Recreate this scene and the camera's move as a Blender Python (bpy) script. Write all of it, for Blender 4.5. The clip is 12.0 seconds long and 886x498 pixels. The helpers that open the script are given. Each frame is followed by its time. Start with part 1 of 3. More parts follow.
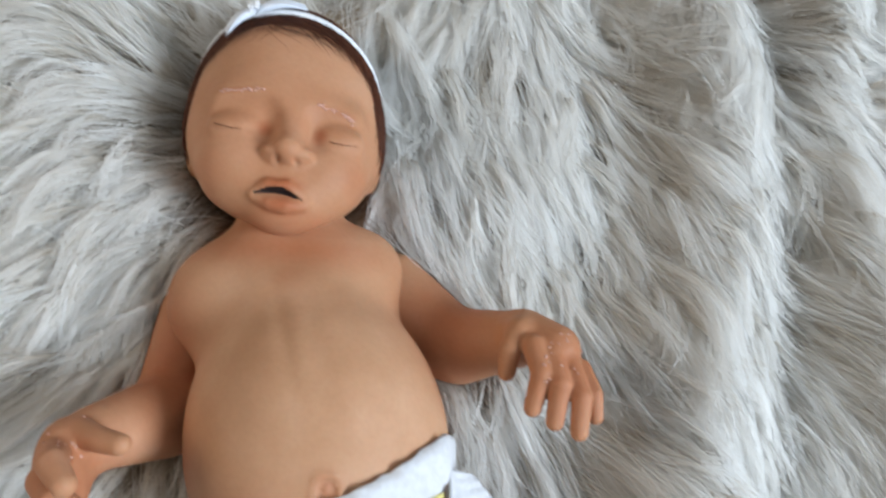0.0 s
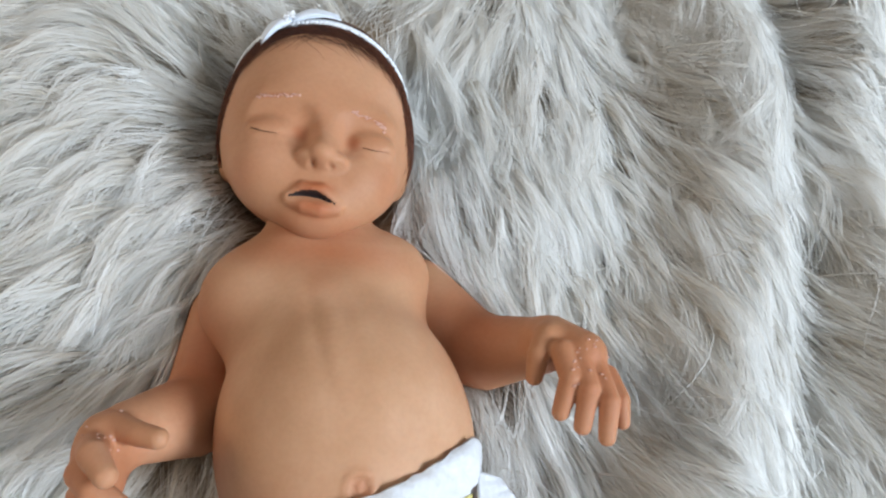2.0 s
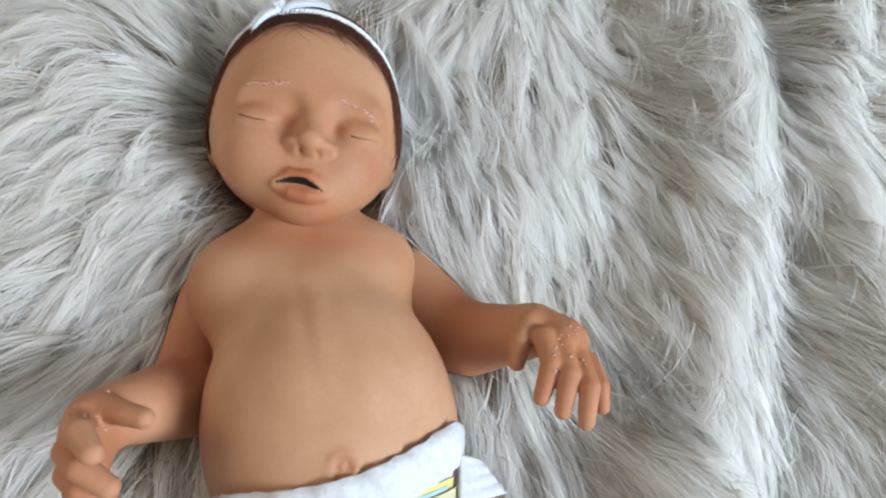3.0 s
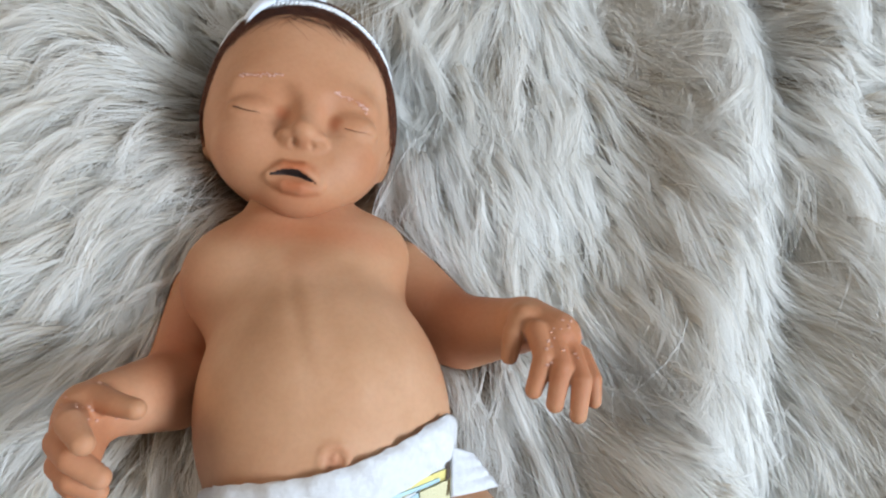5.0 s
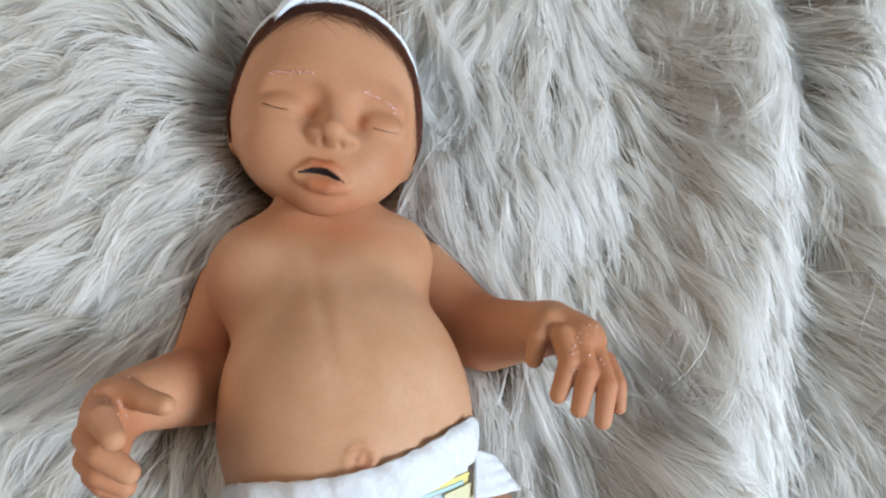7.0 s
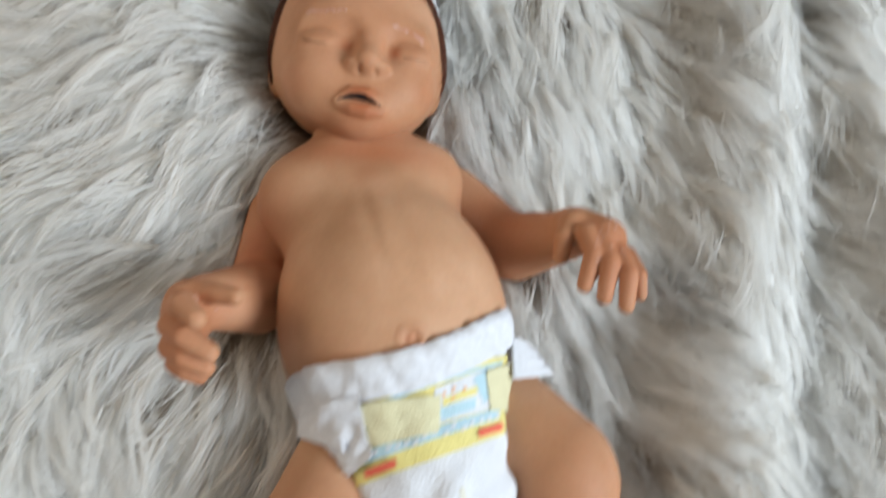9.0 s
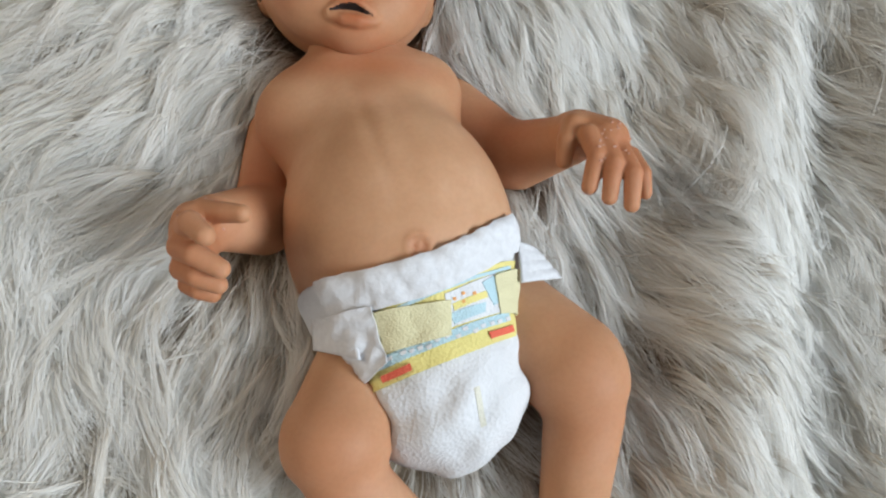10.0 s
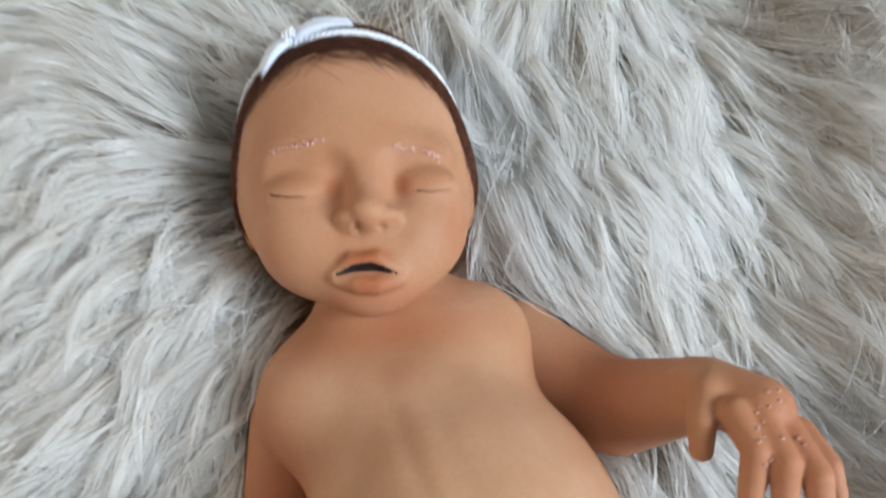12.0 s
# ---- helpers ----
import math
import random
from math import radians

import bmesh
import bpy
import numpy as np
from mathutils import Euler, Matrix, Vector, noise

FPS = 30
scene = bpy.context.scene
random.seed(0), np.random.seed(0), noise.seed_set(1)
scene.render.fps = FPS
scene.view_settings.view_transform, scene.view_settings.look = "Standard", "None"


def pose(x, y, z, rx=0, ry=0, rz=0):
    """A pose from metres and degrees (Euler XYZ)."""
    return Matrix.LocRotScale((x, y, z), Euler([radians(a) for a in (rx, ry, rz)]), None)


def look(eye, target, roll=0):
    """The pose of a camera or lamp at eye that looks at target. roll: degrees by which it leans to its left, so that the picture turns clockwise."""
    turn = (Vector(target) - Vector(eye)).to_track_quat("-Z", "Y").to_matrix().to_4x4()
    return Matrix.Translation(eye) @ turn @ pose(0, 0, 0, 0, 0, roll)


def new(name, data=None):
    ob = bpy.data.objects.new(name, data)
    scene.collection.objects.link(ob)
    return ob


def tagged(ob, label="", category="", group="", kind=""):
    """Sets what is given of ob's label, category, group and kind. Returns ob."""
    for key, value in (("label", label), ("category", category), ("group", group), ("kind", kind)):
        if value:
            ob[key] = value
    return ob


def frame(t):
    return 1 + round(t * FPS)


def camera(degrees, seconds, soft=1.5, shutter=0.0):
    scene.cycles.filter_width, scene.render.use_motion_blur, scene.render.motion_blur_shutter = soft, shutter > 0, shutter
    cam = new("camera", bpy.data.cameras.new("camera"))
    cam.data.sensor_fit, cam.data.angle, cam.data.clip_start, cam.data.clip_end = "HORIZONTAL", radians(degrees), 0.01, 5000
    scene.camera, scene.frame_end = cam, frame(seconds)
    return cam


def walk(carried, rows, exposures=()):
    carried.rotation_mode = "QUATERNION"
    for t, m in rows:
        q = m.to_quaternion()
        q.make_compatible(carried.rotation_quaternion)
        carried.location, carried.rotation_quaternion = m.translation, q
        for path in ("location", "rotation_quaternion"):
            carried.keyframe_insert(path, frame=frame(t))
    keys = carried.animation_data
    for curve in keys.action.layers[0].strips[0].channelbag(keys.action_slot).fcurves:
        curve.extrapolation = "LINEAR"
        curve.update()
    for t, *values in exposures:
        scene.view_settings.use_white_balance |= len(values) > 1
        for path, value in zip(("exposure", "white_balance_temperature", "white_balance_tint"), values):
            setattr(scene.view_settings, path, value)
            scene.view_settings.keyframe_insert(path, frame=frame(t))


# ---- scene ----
cam = camera(66.8, 12.0, soft=2.2, shutter=1.0)
PATH = [
    (0, (0.142, 0.13, 0.354), (0.38, 0.824, -1.507), 21.0),
    (0.5, (0.139, 0.133, 0.35), (0.327, 0.87, -1.5), 16.7),
    (1, (0.138, 0.132, 0.351), (0.329, 0.863, -1.501), 17.0),
    (1.5, (0.123, 0.121, 0.356), (0.329, 0.85, -1.495), 20.1),
    (2, (0.128, 0.122, 0.355), (0.358, 0.865, -1.488), 20.4),
    (2.5, (0.131, 0.121, 0.357), (0.354, 0.848, -1.493), 20.8),
    (3, (0.132, 0.117, 0.359), (0.381, 0.845, -1.487), 22.5),
    (5, (0.134, 0.116, 0.359), (0.392, 0.832, -1.491), 23.7),
    (5.5, (0.135, 0.117, 0.359), (0.39, 0.828, -1.493), 23.7),
    (6, (0.133, 0.117, 0.358), (0.374, 0.823, -1.498), 23.4),
    (6.5, (0.127, 0.119, 0.358), (0.364, 0.817, -1.501), 24.0),
    (8.5, (0.12, 0.105, 0.366), (0.385, 0.82, -1.482), 25.2),
    (9, (0.115, 0.065, 0.372), (0.311, 0.753, -1.495), 18.6),
    (9.5, (0.113, 0.052, 0.364), (0.298, 0.616, -1.545), 17.6),
    (10, (0.114, 0.052, 0.368), (0.31, 0.558, -1.557), 20.5),
    (10.5, (0.127, 0.067, 0.36), (0.219, 0.711, -1.531), 11.4),
    (11, (0.13, 0.14, 0.332), (0.17, 0.83, -1.544), 4.2),
    (11.5, (0.134, 0.185, 0.317), (0.116, 0.854, -1.568), -8.3),
    (12, (0.122, 0.193, 0.296), (0.186, 0.799, -1.609), -1.5),
]
EXPOSURES = [(0, -0.10, 6500, 10), (0.6, 0.0, 6500, 10), (8.5, 0.0, 6500, 10), (9.3, -0.17, 6950, 10), (10.0, -0.20, 6900, 10), (10.5, -0.22, 6500, 10), (11.0, -0.12, 6500, 10), (11.5, 0.0, 6500, 10), (12, 0.0, 6500, 10)]
walk(cam, [(t, look(eye, target, roll)) for t, eye, target, roll in PATH], EXPOSURES)

# ---- world ----
world = bpy.data.worlds.new("world")
scene.world = world
world.use_nodes = True
wn = world.node_tree
sky = wn.nodes.new("ShaderNodeTexSky")
sky.sky_type, sky.sun_disc = "NISHITA", False
sky.sun_elevation, sky.sun_rotation = radians(38), radians(25)
wn.links.new(sky.outputs[0], wn.nodes["Background"].inputs[0])
wn.nodes["Background"].inputs[1].default_value = 0.12


def area_light(name, m, w, h, power, colour):
    d = bpy.data.lights.new(name, "AREA")
    d.shape, d.size, d.size_y, d.energy, d.color = "RECTANGLE", w, h, power, colour
    ob = new(name, d)
    ob.matrix_world = m
    return ob


# daylight in the east window opening; the warm side lamp is an added fill
area_light("window_daylight", look((2.70, -0.85, 2.10), (0.15, 0.2, 0.0)), 1.5, 1.2, 200, (0.75, 0.875, 1.0))
area_light("side_fill", look((-1.85, 0.5, 1.25), (0.1, 0.2, 0.0)), 1.0, 1.0, 19, (1.0, 0.84, 0.64))


# ---- materials ----
def material(name, rough=0.6, colour=(0.8, 0.8, 0.8), **more):
    m = bpy.data.materials.new(name)
    m.use_nodes = True
    p = m.node_tree.nodes["Principled BSDF"]
    p.inputs["Base Color"].default_value = (*colour, 1)
    p.inputs["Roughness"].default_value = rough
    for k, v in more.items():
        p.inputs[k.replace("_", " ")].default_value = v
    return m, m.node_tree.nodes, m.node_tree.links, p


def ramp(nodes, stops):
    r = nodes.new("ShaderNodeValToRGB")
    while len(r.color_ramp.elements) < len(stops):
        r.color_ramp.elements.new(0.5)
    for e, (at, c) in zip(r.color_ramp.elements, stops):
        e.position, e.color = at, (*c, 1)
    return r


def noise_node(nodes, links, scale, detail=4.0):
    co = nodes.new("ShaderNodeTexCoord")
    n = nodes.new("ShaderNodeTexNoise")
    n.inputs["Scale"].default_value, n.inputs["Detail"].default_value = scale, detail
    links.new(co.outputs["Object"], n.inputs["Vector"])
    return n


def bump_on(nodes, links, p, height, strength, distance):
    b = nodes.new("ShaderNodeBump")
    b.inputs["Strength"].default_value, b.inputs["Distance"].default_value = strength, distance
    links.new(height, b.inputs["Height"])
    links.new(b.outputs[0], p.inputs["Normal"])


def mixer(nodes, links, fac, a, b, kind="MIX"):
    x = nodes.new("ShaderNodeMix")
    x.data_type, x.blend_type = "RGBA", kind
    for sock, v in ((x.inputs[0], fac), (x.inputs[6], a), (x.inputs[7], b)):
        if isinstance(v, (int, float)):
            sock.default_value = v
        elif isinstance(v, tuple):
            sock.default_value = (*v, 1)
        else:
            links.new(v, sock)
    return x.outputs[2]


def attribute(nodes, name):
    a = nodes.new("ShaderNodeAttribute")
    a.attribute_name = name
    return a.outputs["Fac"]


def skin_material():
    m, n, l, p = material("silicone_skin", 0.48)
    big, fine = noise_node(n, l, 28, 3), noise_node(n, l, 420, 4)
    tone = ramp(n, [(0.30, (0.440, 0.230, 0.124)), (0.52, (0.495, 0.270, 0.153)), (0.72, (0.545, 0.312, 0.190))])
    l.new(big.outputs[0], tone.inputs[0])
    # blush paint and the painted shade of the creases share this colour
    c = mixer(n, l, attribute(n, "blush_shade"), tone.outputs[0], (0.35, 0.092, 0.032))
    sp = ramp(n, [(0.35, (0.86, 0.83, 0.82)), (0.6, (1, 1, 1))])
    l.new(fine.outputs[0], sp.inputs[0])
    c = mixer(n, l, 0.32, c, sp.outputs[0], "MULTIPLY")
    l.new(c, p.inputs["Base Color"])
    p.inputs["Subsurface Weight"].default_value = 0.12
    p.inputs["Subsurface Radius"].default_value = (1.0, 0.35, 0.2)
    p.inputs["Subsurface Scale"].default_value = 0.004
    p.inputs["Specular IOR Level"].default_value = 0.25
    rr = n.new("ShaderNodeMapRange")
    rr.inputs["To Min"].default_value, rr.inputs["To Max"].default_value = 0.50, 0.72
    l.new(big.outputs[0], rr.inputs[0])
    l.new(rr.outputs[0], p.inputs["Roughness"])
    bump_on(n, l, p, fine.outputs[0], 0.07, 0.0006)
    return m


def fur_material():
    m, n, l, p = material("faux_fur", 0.55)
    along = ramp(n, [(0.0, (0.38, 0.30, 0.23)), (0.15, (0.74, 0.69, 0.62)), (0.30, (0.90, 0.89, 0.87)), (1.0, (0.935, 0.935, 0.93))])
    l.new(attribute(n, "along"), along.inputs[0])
    isl = n.new("ShaderNodeNewGeometry")
    tint = ramp(n, [(0.0, (0.89, 0.865, 0.82)), (0.3, (0.98, 0.975, 0.965)), (1.0, (1, 1, 1))])
    l.new(isl.outputs["Random Per Island"], tint.inputs[0])
    c = mixer(n, l, 1.0, along.outputs[0], tint.outputs[0], "MULTIPLY")
    lock = ramp(n, [(0.0, (0.86, 0.845, 0.82)), (0.4, (0.97, 0.965, 0.96)), (1.0, (1, 1, 1))])
    l.new(attribute(n, "lock"), lock.inputs[0])
    c = mixer(n, l, 1.0, c, lock.outputs[0], "MULTIPLY")
    l.new(c, p.inputs["Base Color"])
    p.inputs["Specular IOR Level"].default_value = 0.3
    tr, mx = n.new("ShaderNodeBsdfTranslucent"), n.new("ShaderNodeMixShader")
    l.new(c, tr.inputs["Color"])
    mx.inputs[0].default_value = 0.48
    l.new(p.outputs[0], mx.inputs[1])
    l.new(tr.outputs[0], mx.inputs[2])
    l.new(mx.outputs[0], n["Material Output"].inputs["Surface"])
    return m


def hair_material():
    m, n, l, p = material("dark_brown_hair", 0.5)
    isl = n.new("ShaderNodeNewGeometry")
    r = ramp(n, [(0.0, (0.026, 0.009, 0.005)), (0.6, (0.080, 0.026, 0.014)), (1.0, (0.16, 0.058, 0.032))])
    l.new(isl.outputs["Random Per Island"], r.inputs[0])
    l.new(r.outputs[0], p.inputs["Base Color"])
    p.inputs["Specular IOR Level"].default_value = 0.1
    return m


def backing_material():
    m, n, l, p = material("fur_undercoat", 0.9)
    a = noise_node(n, l, 160, 5)
    r = ramp(n, [(0.3, (0.26, 0.20, 0.14)), (0.7, (0.46, 0.38, 0.29))])
    l.new(a.outputs[0], r.inputs[0])
    l.new(r.outputs[0], p.inputs["Base Color"])
    bump_on(n, l, p, a.outputs[0], 0.6, 0.004)
    return m


def nappy_material(name, colour, size=520):
    m, n, l, p = material(name, 0.8)
    co = n.new("ShaderNodeTexCoord")
    v = n.new("ShaderNodeTexVoronoi")
    v.inputs["Scale"].default_value = size
    l.new(co.outputs["Object"], v.inputs["Vector"])
    w = noise_node(n, l, 90, 4)
    r = ramp(n, [(0.3, tuple(q * 0.93 for q in colour)), (0.65, colour)])
    l.new(w.outputs[0], r.inputs[0])
    l.new(r.outputs[0], p.inputs["Base Color"])
    add = n.new("ShaderNodeMath")
    add.operation = "ADD"
    l.new(v.outputs["Distance"], add.inputs[0])
    l.new(w.outputs[0], add.inputs[1])
    bump_on(n, l, p, add.outputs[0], 0.4, 0.0010)
    return m


def plain_material(name, colour, rough=0.6, vary=0.12, scale=60, bump=0.0, **more):
    m, n, l, p = material(name, rough, colour, **more)
    a = noise_node(n, l, scale, 5)
    r = ramp(n, [(0.3, tuple(q * (1 - vary) for q in colour)), (0.7, tuple(min(1, q * (1 + vary * 0.5)) for q in colour))])
    l.new(a.outputs[0], r.inputs[0])
    l.new(r.outputs[0], p.inputs["Base Color"])
    if bump:
        bump_on(n, l, p, a.outputs[0], 0.5, bump)
    return m


SKIN, FUR, BACKING = skin_material(), fur_material(), backing_material()
HAIR = hair_material()
MOUTH = plain_material("dark_mouth_inside", (0.02, 0.008, 0.006), 0.7)
SEAL = plain_material("clear_silicone_sealant", (0.54, 0.29, 0.215), 0.22, 0.1, 200, 0.0008)
NAPPY = nappy_material("nappy_nonwoven", (0.62, 0.62, 0.64))
CREPE = plain_material("nappy_waist_crepe", (0.61, 0.61, 0.635), 0.75, 0.08, 350, 0.0012)
YELLOW = nappy_material("nappy_yellow_print", (0.70, 0.60, 0.22), 700)
PALE = nappy_material("nappy_tape_pale_yellow", (0.62, 0.57, 0.36), 900)
BLUE = nappy_material("nappy_blue_print", (0.40, 0.56, 0.62), 700)
RED = nappy_material("nappy_red_print", (0.70, 0.12, 0.07), 700)
ORANGE = nappy_material("nappy_orange_print", (0.75, 0.35, 0.12), 700)
STAIN = nappy_material("nappy_indicator_line", (0.60, 0.575, 0.49), 700)
WHITE_KNIT = plain_material("white_braided_elastic", (0.80, 0.81, 0.84), 0.75, 0.15, 700, 0.0006)
SATIN = plain_material("white_satin_ribbon", (0.74, 0.79, 0.88), 0.38, 0.06, 300)
BEADS = plain_material("glitter_thread", (0.85, 0.86, 0.90), 0.4, 0.3, 900)
WALL = plain_material("white_wall_paint", (0.46, 0.45, 0.43), 0.85, 0.05, 12)
FLOOR = plain_material("oak_floor", (0.30, 0.24, 0.19), 0.5, 0.3, 9)


# ---- shape helpers ----
def mesh_object(name, verts, faces, mat, parent=None, label="", smooth=True):
    me = bpy.data.meshes.new(name)
    verts, faces = np.asarray(verts, np.float32), np.asarray(faces, np.int32)
    k = faces.shape[1]
    me.vertices.add(len(verts))
    me.vertices.foreach_set("co", verts.ravel())
    me.loops.add(faces.size)
    me.loops.foreach_set("vertex_index", faces.ravel())
    me.polygons.add(len(faces))
    me.polygons.foreach_set("loop_start", np.arange(0, faces.size, k, dtype=np.int32))
    me.update(calc_edges=True)
    me.polygons.foreach_set("use_smooth", np.full(len(faces), smooth))
    for q in mat if isinstance(mat, (list, tuple)) else [mat]:
        me.materials.append(q)
    ob = new(name, me)
    ob.parent = parent
    return tagged(ob, label) if label else ob


def part(name, bm, mat, parent, label=""):
    me = bpy.data.meshes.new(name)
    bm.to_mesh(me)
    bm.free()
    me.materials.append(mat)
    ob = new(name, me)
    ob.parent = parent
    return tagged(ob, label) if label else ob


def box(x0, x1, y0, y1, z0, z1, bm=None):
    bm = bm or bmesh.new()
    m = Matrix.LocRotScale(((x0 + x1) / 2, (y0 + y1) / 2, (z0 + z1) / 2), None, (x1 - x0, y1 - y0, z1 - z0))
    bmesh.ops.create_cube(bm, size=1, matrix=m)
    return bm


# signed distances, in metres; P is an array of points
def ellipsoid(c, r, turn=0.0):
    c, r = np.array(c, np.float32), np.array(r, np.float32)
    ca, sa = math.cos(radians(turn)), math.sin(radians(turn))

    def f(P):
        q = P - c
        if turn:
            q = np.stack([ca * q[:, 0] + sa * q[:, 1], -sa * q[:, 0] + ca * q[:, 1], q[:, 2]], 1)
        k0 = np.sqrt(((q / r) ** 2).sum(1))
        k1 = np.sqrt(((q / r ** 2) ** 2).sum(1)) + 1e-6
        return k0 * (k0 - 1) / k1
    return f


def cone(a, b, ra, rb):
    a, b = np.array(a, np.float32), np.array(b, np.float32)
    ab = b - a

    def f(P):
        q = P - a
        h = np.clip(q @ ab / (ab @ ab), 0, 1)
        return np.sqrt(((q - h[:, None] * ab) ** 2).sum(1)) - (ra + (rb - ra) * h)
    return f


def chain(pts, radii):
    segs = [cone(pts[i], pts[i + 1], radii[i], radii[i + 1]) for i in range(len(pts) - 1)]
    return lambda P: np.minimum.reduce([s(P) for s in segs])


def smin(a, b, k):
    h = np.maximum(k - np.abs(a - b), 0) / k
    return np.minimum(a, b) - h * h * k / 4


def blend(*items):
    """items: (k, f) joined in order with a rounded joint of k; a k below 0 cuts f away."""
    def f(P):
        d = items[0][1](P)
        for k, g in items[1:]:
            d = smin(d, g(P), k) if k > 0 else -smin(-d, g(P), -k)
        return d
    return f


def gradient(f, P, e=4e-4):
    g = np.stack([f(P + np.eye(3, dtype=np.float32)[i] * e) - f(P - np.eye(3, dtype=np.float32)[i] * e) for i in range(3)], 1)
    return g / (np.sqrt((g ** 2).sum(1, keepdims=True)) + 1e-9)


def skin_over(f, lo, hi, step):
    """A closed quad mesh over the surface f = 0 (surface nets)."""
    ax = [np.arange(a, b + step, step, dtype=np.float32) for a, b in zip(lo, hi)]
    n = [len(a) for a in ax]
    v = np.empty(n, np.float32)
    for i, x in enumerate(ax[0]):
        Y, Z = np.meshgrid(ax[1], ax[2], indexing="ij")
        v[i] = f(np.stack([np.full(Y.size, x, np.float32), Y.ravel(), Z.ravel()], 1)).reshape(n[1], n[2])
    s = v < 0
    cx, cy, cz = (k - 1 for k in n)
    cnt = np.zeros((cx, cy, cz), np.int8)
    for i in (0, 1):
        for j in (0, 1):
            for k in (0, 1):
                cnt += s[i:i + cx, j:j + cy, k:k + cz]
    mixed = (cnt > 0) & (cnt < 8)
    I = np.argwhere(mixed)
    idx = np.full((cx, cy, cz), -1, np.int32)
    idx[mixed] = np.arange(len(I))
    P = np.stack([ax[q][I[:, q]] for q in range(3)], 1) + step / 2
    faces = []
    for q in range(3):
        a, b = (q + 1) % 3, (q + 2) % 3
        s0 = np.take(s, range(0, n[q] - 1), axis=q)
        s1 = np.take(s, range(1, n[q]), axis=q)
        E = np.argwhere(s0 != s1)
        E = E[(E[:, a] > 0) & (E[:, b] > 0) & (E[:, a] < n[a] - 1) & (E[:, b] < n[b] - 1)]
        quad = []
        for da, db in ((1, 1), (0, 1), (0, 0), (1, 0)):
            c = E.copy()
            c[:, a] -= da
            c[:, b] -= db
            quad.append(idx[c[:, 0], c[:, 1], c[:, 2]])
        quad = np.stack(quad, 1)
        flip = ~s0[E[:, 0], E[:, 1], E[:, 2]]
        quad[flip] = quad[flip][:, ::-1]
        faces.append(quad)
    for _ in range(3):
        P = (P - np.clip(f(P), -step, step)[:, None] * gradient(f, P)).astype(np.float32)
    return P, np.concatenate(faces)


# ---- the room: plain walls that close the place ----
def room():
    x0, x1, y0, y1, z0, z1 = -2.0, 2.8, -3.0, 2.3, -0.06, 2.9
    tagged(part("floor", box(x0, x1, y0, y1, z0 - 0.1, z0), FLOOR, None), "brown wooden floor under the fur throw", "floor", kind="structure")
    tagged(part("ceiling", box(x0, x1, y0, y1, z1, z1 + 0.1), WALL, None), "plain white painted ceiling of the room", "ceiling", kind="structure")

    def pierced(axis, at, thick, a0, a1, hole):
        bm = bmesh.new()
        ha0, ha1, hz0, hz1 = hole
        for p0, p1, q0, q1 in ((a0, ha0, z0, z1), (ha1, a1, z0, z1), (ha0, ha1, z0, hz0), (ha0, ha1, hz1, z1)):
            if axis == "y":
                box(p0, p1, at, at + thick, q0, q1, bm)
            else:
                box(at, at + thick, p0, p1, q0, q1, bm)
        return bm
    tagged(part("wall_north", box(x0, x1, y1, y1 + 0.15, z0, z1), WALL, None), "plain white painted wall of the room", "wall", kind="structure")
    # the west opening is unseen, added to go with the fill lamp
    tagged(part("wall_west", pierced("x", x0 - 0.15, 0.15, y0, y1, (-0.2, 1.2, 0.6, 1.9)), WALL, None), "white painted wall with an added opening behind the fill lamp", "wall", kind="structure")
    tagged(part("wall_east", pierced("x", x1, 0.15, y0, y1, (-1.65, -0.05, 1.4, 2.75)), WALL, None), "white painted wall with a large window opening", "wall", kind="structure")
    tagged(part("wall_south", box(x0, x1, y0 - 0.15, y0, z0, z1), WALL, None), "plain white painted wall of the room", "wall", kind="structure")


room()

# ---- the doll: one closed mesh ----
chest = ellipsoid((0.107, 0.2215, 0.001), (0.049, 0.044, 0.039), -8)
belly = ellipsoid((0.1265, 0.156, 0.006), (0.0630, 0.078, 0.066), 13)
pelvis = ellipsoid((0.143, 0.088, 0.000), (0.050, 0.050, 0.046), 15)
neck = cone((0.104, 0.230, -0.002), (0.100, 0.290, -0.004), 0.033, 0.027)
trunk_form = blend((0, belly), (0.018, chest), (0.02, pelvis), (0.02, neck),
                   (0.022, ellipsoid((0.066, 0.226, 0.002), (0.021, 0.024, 0.023), -10)),
                   (0.022, ellipsoid((0.143, 0.245, -0.001), (0.021, 0.022, 0.023), -10)),
                   (-0.018, ellipsoid((0.101, 0.250, 0.050), (0.020, 0.014, 0.013), -10)))


def trunk(P):
    """The trunk with two shallow lines down the middle, and a navel ring."""
    along, across = (P[:, 0] - 0.108) * 0.29 - (P[:, 1] - 0.215) * 0.957, (P[:, 0] - 0.108) * 0.957 + (P[:, 1] - 0.215) * 0.29
    line = np.exp(-((across + 0.004) / 0.0035) ** 2) + 0.7 * np.exp(-((across - 0.010) / 0.004) ** 2)
    r = np.sqrt((P[:, 0] - 0.1335) ** 2 + (P[:, 1] - 0.1322) ** 2)
    navel = (0.0022 * np.exp(-(r / 0.0040) ** 2) - 0.0014 * np.exp(-((r - 0.0056) / 0.0016) ** 2) - 0.0022 * np.exp(-(r / 0.0021) ** 2)) * (P[:, 2] > 0.04)
    return trunk_form(P) + navel + 0.0009 * line * np.exp(-((along - 0.022) / 0.026) ** 2) * (P[:, 2] > 0.02)


